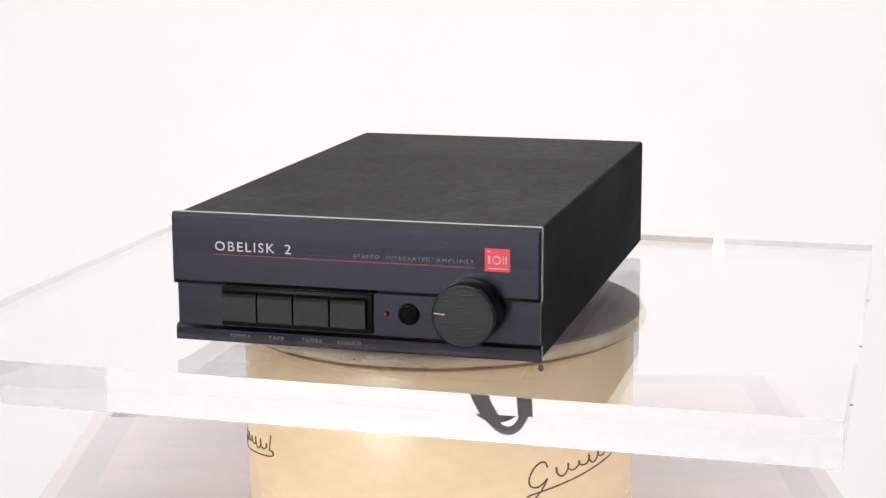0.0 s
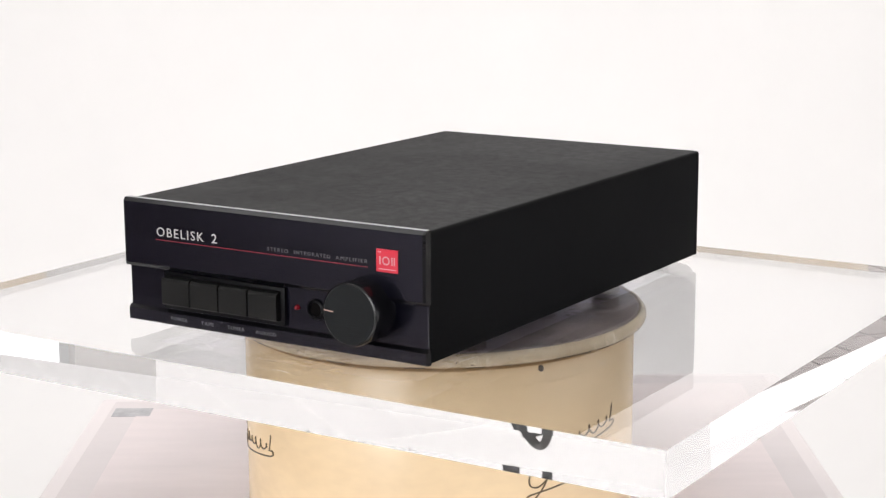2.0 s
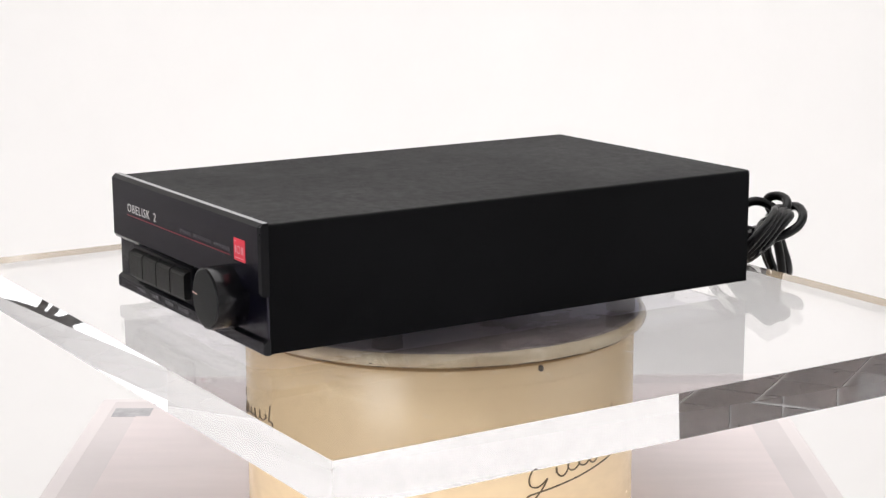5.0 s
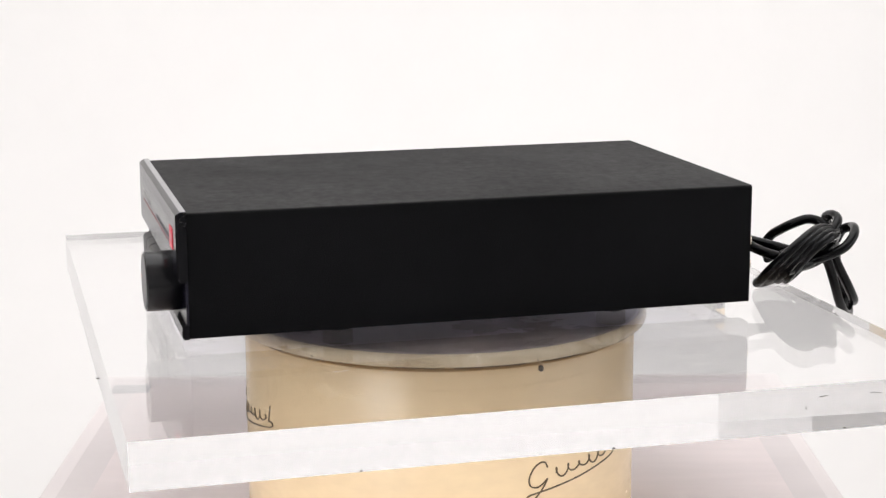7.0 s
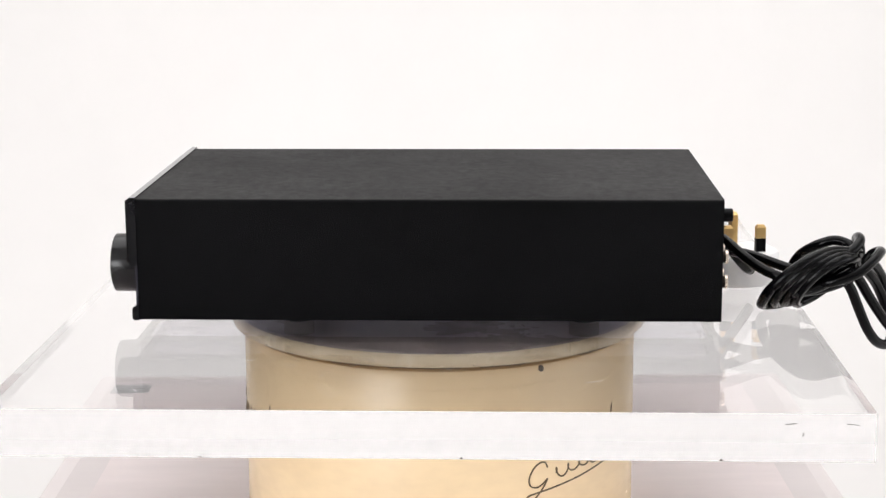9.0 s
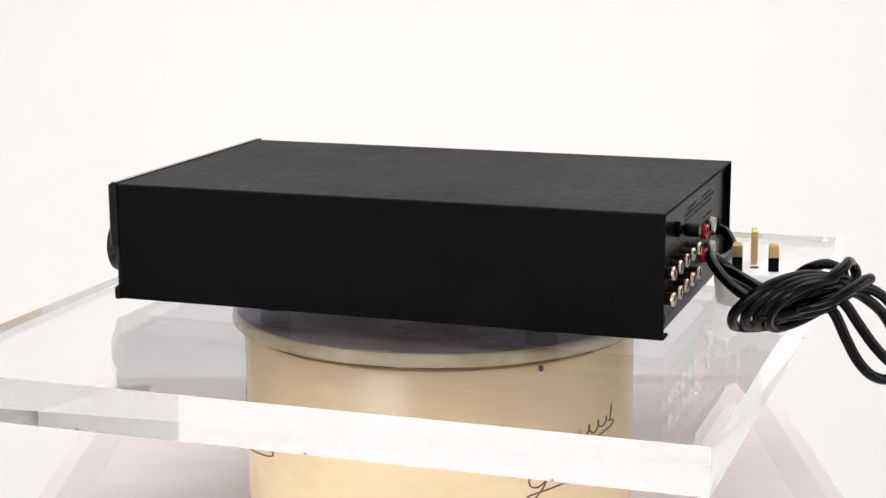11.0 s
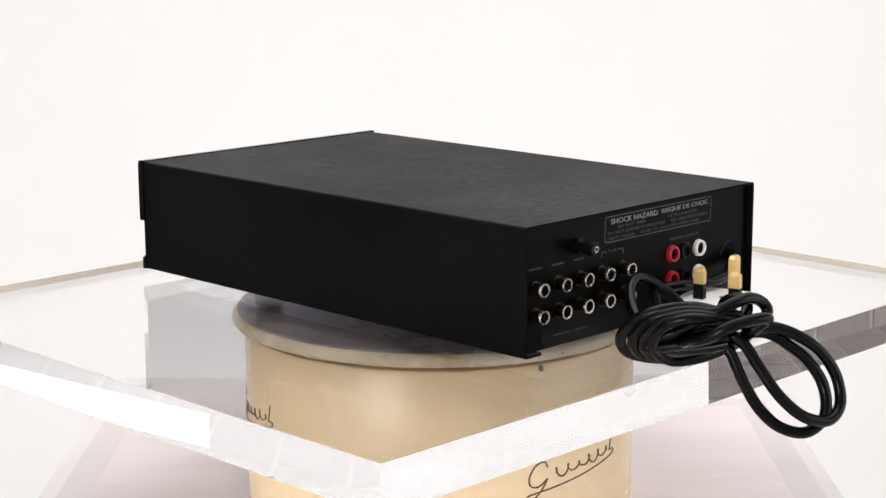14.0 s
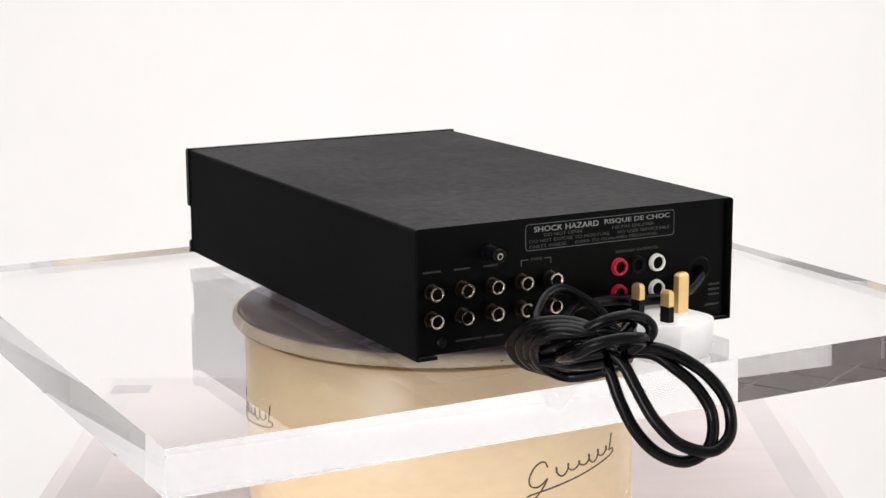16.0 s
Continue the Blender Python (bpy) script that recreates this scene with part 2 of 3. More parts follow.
def ring_line(x0, x1, z0, z1, w, m, r=0.002):
    """A thin rounded outline, printed on a face with frame m."""
    bm = bmesh.new()
    out, inn = [], []
    for cx, cz, a0 in ((x1 - r, z1 - r, 0), (x0 + r, z1 - r, 90), (x0 + r, z0 + r, 180), (x1 - r, z0 + r, 270)):
        for k in range(5):
            a = radians(a0 + k * 22.5)
            out.append(bm.verts.new(m @ Vector((cx + r * math.cos(a), cz + r * math.sin(a), 0.0001))))
            inn.append(bm.verts.new(m @ Vector((cx + (r - w) * math.cos(a), cz + (r - w) * math.sin(a), 0.0001))))
    n = len(out)
    for i in range(n):
        j = (i + 1) % n
        bm.faces.new((out[i], out[j], inn[j], inn[i]))
    return bm


def empty(name, m):
    ob = new(name)
    ob.empty_display_size = 0.05
    ob.matrix_world = m
    return ob


TURN_0, TURN_RATE = -15.477, -8.53
ON_SHEET = pose(0, 0, SHEET_T, 0, 0, TURN_0)


# ---- the room ----
def room():
    bm = box(-4.4, 4.4, -4.2, 4.2, -0.05, -0.004)
    tagged(part("floor", bm, M_GROUT, smooth=False), "brown tiled floor with pale grout lines", "floor", kind="structure")
    tagged(part("wall_north", box(-4.4, 4.4, 4.2, 4.3, -0.05, 3.0), M_WALL, smooth=False), "plain white painted wall", "wall", kind="structure")
    # south wall with one window opening
    bm = bmesh.new()
    for x0, x1, z0, z1 in ((-4.4, -4.0, -0.05, 3.0), (-1.5, 4.4, -0.05, 3.0), (-4.0, -1.5, -0.05, 0.65), (-4.0, -1.5, 2.25, 3.0)):
        bmesh.ops.create_cube(bm, size=1, matrix=Matrix.LocRotScale(((x0 + x1) / 2, -4.25, (z0 + z1) / 2), None, (x1 - x0, 0.1, z1 - z0)))
    tagged(part("wall_south", bm, M_GREYWALL, smooth=False), "plain pale grey painted wall with a window", "wall", kind="structure")
    tagged(part("wall_west", box(-4.5, -4.4, -4.3, 4.3, -0.05, 3.0), M_WALL, smooth=False), "white painted wall, partly clad in brown tiles", "wall", kind="structure")
    # east wall with one wide window opening
    bm = bmesh.new()
    for y0, y1, z0, z1 in ((-4.3, -3.6, -0.05, 3.0), (1.3, 4.3, -0.05, 3.0), (-3.6, 1.3, -0.05, 0.60), (-3.6, 1.3, 2.80, 3.0)):
        bmesh.ops.create_cube(bm, size=1, matrix=Matrix.LocRotScale((4.45, (y0 + y1) / 2, (z0 + z1) / 2), None, (0.1, y1 - y0, z1 - z0)))
    tagged(part("wall_east", bm, M_WALL, smooth=False), "plain white painted wall with a window", "wall", kind="structure")
    tagged(part("ceiling", box(-4.5, 4.5, -4.3, 4.3, 3.0, 3.1), M_WALL, smooth=False), "plain white ceiling", "ceiling", kind="structure")


def backdrop():
    """White seamless sweep: flat under the plinth, curved up behind it."""
    prof = [(-4.18, 0.004), (2.6, 0.004)]
    for k in range(1, 13):
        a = radians(90 * k / 12)
        prof.append((2.6 + 1.1 * math.sin(a), 0.004 + 1.1 * (1 - math.cos(a))))
    prof.append((3.7, 2.95))
    back = [(y + 0.006, z - 0.004) if y > 2.6 else (y, z - 0.003) for y, z in prof]
    bm = extrude_profile(prof + back[::-1], -3.0, 4.36)
    tagged(part("backdrop", bm, M_PAPER), "seamless white photographic backdrop, softly lit", "backdrop", kind="structure")


def plinth():
    base = empty("plinth", pose(0, 0, 0))
    s = 0.275
    part("body", box(-s + 0.006, s - 0.006, -s + 0.006, s - 0.006, 0.004, PLINTH_Z - 0.022, 0.002), M_PLINTH, base)
    top = part("top_panel", box(-s, s, -s, s, PLINTH_Z - 0.020, PLINTH_Z, 0.0035, 3), M_PLINTH, base, "pale top panel with rounded edge")
    part("inlay", box(-s + 0.013, s - 0.013, -s + 0.013, s - 0.013, PLINTH_Z - 0.004, PLINTH_Z + 0.0012, 0.001), M_SCUFF, top, "greyish scuffed inlay")
    part("centre_field", box(-s + 0.036, s - 0.036, -s + 0.036, s - 0.036, PLINTH_Z, PLINTH_Z + 0.0016, 0.0003), M_PINK, top, "scuffed pinkish grey field")
    part("tape_patch", box(-0.258, -0.228, 0.219, 0.241, PLINTH_Z, PLINTH_Z + 0.0018, 0.0003), M_TAPE, base, "small grey tape patch")
    tagged(base, "white display plinth with scuffed greyish pink top", "plinth")


def motor_drum():
    """Fixed cream housing under the turning platter."""
    d = empty("motor_drum", pose(0, 0, PLINTH_Z + 0.0018))
    h = 0.1112
    part("housing", lathe([(0.0, 0.0), (0.120, 0.0), (0.1245, 0.002), (0.1252, 0.006), (0.1252, h - 0.004), (0.1240, h - 0.001), (0.119, h), (0.0, h)], n=128), M_CREAM, d, "glossy cream enamelled housing")
    # small screw below the rim
    a = radians(28.4)
    part("screw", lathe([(0, 0.0008), (0.0013, 0.0008), (0.0019, 0.0), (0.0019, -0.002), (0, -0.002)], Matrix.Rotation(a, 4, "Z") @ pose(0, -0.1252, h - 0.0032, 90), 16), M_SCREW, d)
    # two flowing brown decorations, plain strokes, bent round the housing
    def on_drum(deg, z, r=0.1255):
        b = radians(deg)
        return Vector((r * math.sin(b), -r * math.cos(b), z))
    for off in (0.0, -113.2):
        s = [[(30.6, .0660), (29.8, .0692), (28.2, .0695), (26.2, .0665), (24.9, .0610), (25.2, .0562), (27.2, .0545), (29.3, .0565), (30.6, .0590), (29.6, .0550), (28.0, .0505), (26.0, .0470), (24.2, .0478),
              (24.8, .0500), (28.0, .0512), (34.0, .0530), (42.0, .0555), (50.0, .0583), (56.0, .0605), (58.2, .0625), (58.0, .0645), (56.8, .0645)]]
        s.append([(32.6 + 0.46 * k + 0.9 * math.cos(k * 0.70), 0.0612 + 0.00010 * k + (0.0026 + 0.0008 * math.sin(k * 0.23)) * math.sin(k * 0.70)) for k in range(51)])
        s.append([(56.0, .0640), (56.6, .0690), (57.2, .0748)])
        bm = bmesh.new()
        for line in s:
            t = tube(smooth_path([on_drum(a + off, z, 0.1253) for a, z in line], 5), 0.00052, 6)
            me = bpy.data.meshes.new("stroke")
            t.to_mesh(me)
            t.free()
            bm.from_mesh(me)
            bpy.data.meshes.remove(me)
        part("script_mark", bm, M_SCRIPT, d, "flowing brown pen-stroke decoration")
    tagged(d, "glossy cream cylindrical turntable motor drum on plinth", "display turntable")


def platter():
    p = empty("platter", pose(0, 0, SHEET_B, 0, 0, TURN_0))
    part("rim", lathe([(0.0, -0.0095), (0.1275, -0.0095), (0.1305, -0.0092), (0.1322, -0.0082), (0.1330, -0.0062), (0.1327, -0.0038), (0.1314, -0.0020), (0.1298, -0.0012), (0.1290, -0.0018), (0.1286, -0.0030), (0.0, -0.0030)], n=128), M_RIM, p, "worn cream rim with dark chips")
    part("platter_mat", lathe([(0.0, -0.0029), (0.1282, -0.0029), (0.1284, -0.0020), (0.127, -0.0008), (0.0, -0.0008)], n=96), M_MAT, p, "dark purplish brown worn mat")
    rnd = random.Random(5)
    for k in range(9):
        a = rnd.uniform(0, 2 * math.pi)
        r, z, w = rnd.choice(((0.1330, -0.0056, 0.7), (0.1328, -0.0072, 0.6), (0.1328, -0.0044, 0.5)))
        bm = lathe([(0, 0.0002), (0.0008 * w, 0.0002), (0.0010 * w, -0.0006), (0, -0.0006)], Matrix.Rotation(a, 4, "Z") @ pose(0, -r, z, 90) @ Matrix.Diagonal((rnd.uniform(0.5, 2.2), rnd.uniform(0.5, 1.0), 1, 1)), 8)
        part("chip", bm, M_CHIP, p)
    # broken dark wear line round the foot of the rim
    a = 0.0
    while a < 2 * math.pi:
        span = rnd.uniform(0.03, 0.22)
        arc = [Vector((0.1306 * math.cos(a + span * q / 6), 0.1306 * math.sin(a + span * q / 6), -0.0092)) for q in range(7)]
        part("wear_line", tube(arc, rnd.uniform(0.00018, 0.00034), 5), M_CHIP, p)
        a += span + rnd.uniform(0.03, 0.30)
    tagged(p, "round turning platter, cream rim and dark mat", "platter")
    return p


SCRATCHES = ((0.18, -0.075), (0.20, -0.055), (0.17, -0.10), (0.185, 0.01), (0.21, 0.09), (0.16, 0.13), (0.19, 0.17), (0.12, -0.20), (0.03, -0.205), (-0.06, -0.20), (0.05, 0.205), (-0.12, 0.20), (0.23, -0.15), (0.225, 0.05))


def sheet():
    ob = part("acrylic_sheet", box(-0.2650, 0.2650, -0.2222, 0.2260, -0.025, 0.0), M_ACRYLIC, smooth=False)
    ob.matrix_world = ON_SHEET
    for x, y in ((0.2653, 0.021), (0.2653, -0.110), (0.2653, 0.150), (0.060, -0.2225), (-0.05, 0.2263)):
        part("speck", lathe([(0, 0.0006), (0.0009, 0.0003), (0.0011, -0.0003), (0, -0.0006)], pose(x, y, -0.0242) @ Matrix.Diagonal((0.9, 0.9, 0.55, 1)), 8), M_CHIP, ob)
    rnd = random.Random(11)
    for x, y in SCRATCHES:
        a, n = rnd.uniform(0, math.pi), rnd.uniform(0.002, 0.006)
        path = smooth_path([Vector((x + n * k * math.cos(a + 0.15 * k), y + n * k * math.sin(a + 0.15 * k), 0.00005)) for k in (-1, 0, 1)], 4)
        part("scratch", tube(path, 0.00005, 5), M_SCRATCH, ob)
    tagged(ob, "thick clear acrylic sheet with polished edges", "acrylic sheet")
    return ob


# ---- the amplifier ----
CX = 0.104          # half width
CY0, CY1 = -0.1728, 0.1685   # front and rear of the cover
CZ0, CZ1 = 0.0035, 0.0757    # bottom and top of the cover


def front_face(y):
    return Matrix(((1, 0, 0, 0), (0, 0, -1, y), (0, 1, 0, 0), (0, 0, 0, 1)))


def rear_face(y):
    return Matrix(((-1, 0, 0, 0), (0, 0, 1, y), (0, 1, 0, 0), (0, 0, 0, 1)))


def cover(amp):
    """Folded steel sleeve: top, two sides, and lips turned in below."""
    t, r = 0.0016, 0.0022
    def arc(cx, cz, rad, a0, a1):
        return [(cx + rad * math.cos(radians(a0 + (a1 - a0) * k / 4)), cz + rad * math.sin(radians(a0 + (a1 - a0) * k / 4))) for k in range(5)]
    lip = 0.013
    outer = [(CX - lip, CZ0)] + arc(CX - 0.001, CZ0 + 0.001, 0.001, -90, 0) + arc(CX - r, CZ1 - r, r, 0, 90) + arc(-CX + r, CZ1 - r, r, 90, 180) + arc(-CX + 0.001, CZ0 + 0.001, 0.001, 180, 270) + [(-CX + lip, CZ0)]
    inner = [(-CX + lip, CZ0 + t), (-CX + t, CZ0 + t), (-CX + t, CZ1 - t), (CX - t, CZ1 - t), (CX - t, CZ0 + t), (CX - lip, CZ0 + t)]
    pts = outer + inner
    bm = bmesh.new()
    a = [bm.verts.new((x, CY0, z)) for x, z in pts]
    b = [bm.verts.new((x, CY1, z)) for x, z in pts]
    n = len(pts)
    bm.faces.new(a)
    bm.faces.new(b[::-1])
    for i in range(n):
        j = (i + 1) % n
        bm.faces.new((a[i], b[i], b[j], a[j]))
    bmesh.ops.recalc_face_normals(bm, faces=bm.faces[:])
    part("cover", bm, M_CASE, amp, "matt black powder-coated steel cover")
    part("base_plate", box(-CX + 0.0018, CX - 0.0018, CY0 + 0.001, 0.1630, CZ0 + 0.0018, CZ0 + 0.0032), M_ZINC, amp, "iridescent zinc-plated base plate")


def facets(ob):
    """Polished dark metal on every face of a bar but its flat brushed front."""
    ob.data.materials.append(M_FACET)
    for f in ob.data.polygons:
        f.material_index = 0 if f.normal.y < -0.95 else 1


def front(amp):
    w = 0.1051
    # upper band with a flat top, a chamfer below it and chamfered ends; undercut below
    band = [(-0.1728, 0.0764), (-0.1762, 0.0764), (-0.1790, 0.0746), (-0.1789, 0.0385), (-0.1772, 0.0362), (-0.1728, 0.0362)]
    facets(part("front_band", chamfered_bar(band, w, 0.0013), M_PANEL, amp, "brushed blue-black metal band", smooth=False))
    part("bevel_edge", box(-w + 0.0005, w - 0.0005, -0.1763, -0.1729, 0.07638, 0.07660, 0.0001, 1), M_EDGE, amp, "thin metal top edge, its bright sheen put into the colour", smooth=False)
    part("middle_panel", box(-w + 0.001, w - 0.001, -0.1744, -0.1729, 0.0112, 0.0362, 0.0002), M_PANEL, amp, "brushed blue-black recessed panel", smooth=False)
    ledge = [(-0.1728, 0.0034), (-0.1760, 0.0034), (-0.1770, 0.0044), (-0.1770, 0.0105), (-0.1745, 0.0122), (-0.1728, 0.0122)]
    facets(part("lower_ledge", chamfered_bar(ledge, w, 0.0008), M_PANEL, amp, "brushed blue-black metal ledge", smooth=False))
    f = front_face(-0.1791)
    lettering("OBELISK", -0.0790, -0.0440, 0.0560, 0.0613, f, M_WHITE, amp, spacing=1.22)
    lettering("2", -0.0382, -0.0344, 0.0560, 0.0613, f, M_WHITE, amp)
    part("printed_line", box(-0.0800, 0.0690, -0.17917, -0.1788, 0.05370, 0.05412), M_REDLINE, amp, "thin red printed line", smooth=False)
    words = (("STEREO", 0.0015, 0.0160), ("INTEGRATED", 0.0200, 0.0445), ("AMPLIFIER", 0.0480, 0.0690))
    for s, a, b in words:
        lettering(s, a, b, 0.0559, 0.0579, f, M_GREY, amp, spacing=1.25)
    badge = part("badge", box(0.0747, 0.0885, -0.1794, -0.1788, 0.0523, 0.0648, 0.0002, 1), M_RED, amp, "square red badge with pale bars", smooth=False)
    for a, b, c, d in ((0.0768, 0.0777, 0.0565, 0.0608), (0.0846, 0.0853, 0.0565, 0.0608), (0.0861, 0.0868, 0.0565, 0.0608), (0.0760, 0.0780, 0.0629, 0.0634), (0.0765, 0.0872, 0.0538, 0.0543)):
        part("bar", box(a, b, -0.1796, -0.1793, c, d), M_BADGE_PRINT, badge, smooth=False)
    part("bar", ring_line(0.0788, 0.0836, 0.0563, 0.0610, 0.0008, front_face(-0.1795), 0.0022), M_BADGE_PRINT, badge, smooth=False)
    # buttons in a black frame
    x0, x1, z0, z1 = -0.0760, 0.0086, 0.0160, 0.0345
    part("button_frame", box(x0 - 0.0012, x1 + 0.0022, -0.1766, -0.1735, z0 - 0.0030, z1 + 0.0008, 0.0006), M_FRAME, amp, "black plastic button surround")
    pitch = (x1 - x0) / 4
    for k in range(4):
        a = x0 + k * pitch
        part("button", extrude_profile([(-0.1755, z0), (-0.1803, z0 + 0.0003), (-0.1808, z0 + 0.0010), (-0.1808, z1 - 0.0042), (-0.1799, z1 - 0.0026), (-0.1755, z1 - 0.0010)], a + 0.0006, a + pitch - 0.0006), M_BUTTON, amp, "black push button", smooth=False)
    g = front_face(-0.1770)
    for s, a, b in (("POWER", -0.0722, -0.0600), ("TAPE", -0.0497, -0.0403), ("TUNER", -0.0302, -0.0178), ("AUX/CD", -0.0098, 0.0046)):
        lettering(s, a, b, 0.0066, 0.0086, g, M_LEGEND, amp, spacing=1.2)
    part("led", lathe([(0, 0.0022), (0.0009, 0.0019), (0.0016, 0.0008), (0.0017, -0.001), (0, -0.001)], front_face(-0.1744) @ pose(0.0182, 0.0248, 0), 20), M_LED, amp, "small red indicator lamp")
    jack = part("headphone_socket", lathe([(0.0040, -0.001), (0.0040, 0.0012), (0.0046, 0.0018), (0.0056, 0.0014), (0.0062, 0.0), (0.0062, -0.001)], front_face(-0.1744) @ pose(0.0310, 0.0250, 0), 32), M_FRAME, amp, "black headphone socket")
    part("bore", lathe([(0, 0.0003), (0.0042, 0.0003), (0.0042, -0.0006), (0, -0.0006)], front_face(-0.1744) @ pose(0.0310, 0.0250, 0), 24), M_HOLE, jack)
    kx, kz = 0.0666, 0.0303
    m = front_face(-0.1744) @ pose(kx, kz, 0)
    knob = part("knob", lathe([(0, 0.0), (0.0172, 0.0), (0.0176, 0.0008), (0.0176, 0.0182), (0.0174, 0.0189), (0.0166, 0.0193), (0, 0.0193)], m, 72), M_KNOB, amp, "black volume knob, brushed face")
    part("knob_face", lathe([(0, 0.0196), (0.0160, 0.0196), (0.0165, 0.0192), (0, 0.0190)], m, 72), M_KNOB_FACE, knob)
    pm = m @ pose(0, 0, 0, 0, 0, 176)
    bm = box(0.0100, 0.0160, -0.0003, 0.0003, 0.0193, 0.0199)
    bm.transform(pm)
    part("pointer", bm, M_POINTER, knob, smooth=False)
    for x in (-0.074, 0.074):
        for y in (-0.082, 0.090):
            part("foot", lathe([(0, -0.0027), (0.0082, -0.0027), (0.0090, -0.0020), (0.0092, CZ0 + 0.0015), (0, CZ0 + 0.0015)], pose(x, y, 0), 28), M_FOOT, amp, "round black rubber foot")


def socket(amp, x, z, y, r, length, shell, ring, label, name, bore=0.62):
    """A round socket that stands out of the rear panel."""
    m = rear_face(y) @ pose(-x, z, 0)
    s = part(name, lathe([(r * 1.08, 0.0), (r * 1.08, 0.0006), (r * 0.88, 0.0008), (r * 0.88, length - 0.0016), (r * 0.88, length - 0.0014), (r * 0.9, length - 0.002), (0, length - 0.002)], m, 24), shell, amp, label)
    part("contact_ring", lathe([(r * bore, length - 0.003), (r * bore, length - 0.0002), (r * (bore + 0.04), length), (r * 0.96, length), (r, length - 0.0004), (r, length - 0.0016), (r * 0.96, length - 0.0018)], m, 28), ring, s)
    part("bore", lathe([(0, length - 0.0017), (r * bore, length - 0.0017), (r * bore, length - 0.0024), (0, length - 0.0024)], m, 20), M_HOLE, s)
    return s


def rear(amp):
    y = 0.1650
    part("rear_panel", box(-CX + 0.0017, CX - 0.0017, y - 0.0012, y, CZ0 + 0.0018, CZ1 - 0.0017), M_REAR, amp, "black rear panel with white print", smooth=False)
    for k in range(5):
        for z in (0.0402, 0.0253):
            socket(amp, 0.0928 - 0.01862 * k, z, y, 0.0041, 0.0076, M_BARREL, M_NICKEL, "worn nickel input socket", "phono_socket", 0.73)
    for z in (0.0417, 0.0265):
        socket(amp, -0.0272, z, y, 0.0048, 0.0028, M_SPK_RED, M_SPK_RED, "red speaker socket", "speaker_socket", 0.72)
        socket(amp, -0.0395, z, y, 0.0050, 0.0022, M_FRAME, M_FRAME, "black speaker socket", "speaker_socket", 0.6)
        socket(amp, -0.0529, z, y, 0.0048, 0.0028, M_SPK_WHITE, M_SPK_WHITE, "white speaker socket", "speaker_socket", 0.76)
    m = rear_face(y) @ pose(-0.0585, 0.0588, 0)
    post = part("ground_post", lathe([(0.0046, 0), (0.0046, 0.003), (0.0026, 0.0034), (0.0026, 0.005), (0.0036, 0.0056), (0.0040, 0.0066), (0.0040, 0.0135), (0.0035, 0.0142), (0, 0.0142)], m, 28), M_FRAME, amp, "black earth terminal post")
    part("contact_ring", lathe([(0.0012, 0.0138), (0.0012, 0.0144), (0.0018, 0.0144), (0.0018, 0.0138)], m, 16), M_NICKEL, post)
    m = rear_face(y) @ pose(-0.0865, 0.0115, 0)
    part("screw", lathe([(0, 0.0012), (0.0022, 0.0012), (0.0030, 0.0004), (0.0030, 0), ], m, 18), M_FRAME, amp, "small panel screw")
    m = rear_face(y) @ pose(0.0833, 0.0345, 0)
    gr = part("cord_grommet", lathe([(0.0062, 0.0002), (0.0062, 0.0006), (0.0066, 0.0009), (0.0073, 0.0007), (0.0077, 0.0)], m, 32), M_FRAME, amp, "black rubber cord grommet")
    part("bore", lathe([(0, 0.0006), (0.0063, 0.0006), (0.0063, 0.0), (0, 0.0)], m, 24), M_HOLE, gr)
    f = rear_face(y + 0.0001)
    part("warning_frame", ring_line(-0.0345, 0.0648, 0.0566, 0.0715, 0.0004, f), M_GREY, amp, "thin printed warning outline", smooth=False)
    lettering("SHOCK HAZARD", -0.0290, 0.0132, 0.0667, 0.0698, f, M_PALE, amp)
    lettering("RISQUE DE CHOC", 0.0172, 0.0615, 0.0667, 0.0698, f, M_PALE, amp)
    lettering("DO NOT OPEN", -0.0225, 0.0020, 0.0638, 0.0656, f, M_DIM, amp)
    lettering("NE PAS ENLEVER", 0.0225, 0.0510, 0.0638, 0.0656, f, M_DIM, amp)
    lettering("DO NOT EXPOSE TO MOISTURE", -0.0318, 0.0205, 0.0608, 0.0626, f, M_DIM, amp)
    lettering("NO USER SERVICEABLE", 0.0260, 0.0615, 0.0608, 0.0626, f, M_DIM, amp)
    lettering("PARTS INSIDE", -0.0318, -0.0080, 0.0578, 0.0596, f, M_DIM, amp)
    lettering("REFER TO QUALIFIED PERSONNEL", -0.0020, 0.0535, 0.0578, 0.0596, f, M_DIM, amp)
    lettering("SPEAKER OUTPUTS", 0.0250, 0.0540, 0.0497, 0.0513, f, M_DIM, amp)
    lettering("TAPE", -0.0312, -0.0238, 0.0510, 0.0526, f, M_DIM, amp)
    for a, b, c, d in ((-0.0372, -0.0325, 0.0516, 0.0520), (-0.0225, -0.0178, 0.0516, 0.0520), (-0.0372, -0.0368, 0.0485, 0.0520), (-0.0182, -0.0178, 0.0485, 0.0520)):
        bm = box(a, b, c, d, 0, 0.00012)
        bm.transform(f)
        part("printed_bracket", bm, M_GREY, amp, smooth=False)
    for a, b, z in ((-0.098, -0.087, 0.0505), (-0.079, -0.069, 0.0505), (-0.061, -0.052, 0.0505), (-0.078, -0.062, 0.0110), (-0.060, -0.048, 0.0110), (0.090, 0.098, 0.024), (0.090, 0.098, 0.021), (0.090, 0.098, 0.018), (0.088, 0.098, 0.012)):
        bm = box(a, b, z, z + 0.0011, 0, 0.00012)
        bm.transform(f)
        part("printed_bar", bm, M_FAINT, amp, smooth=False)


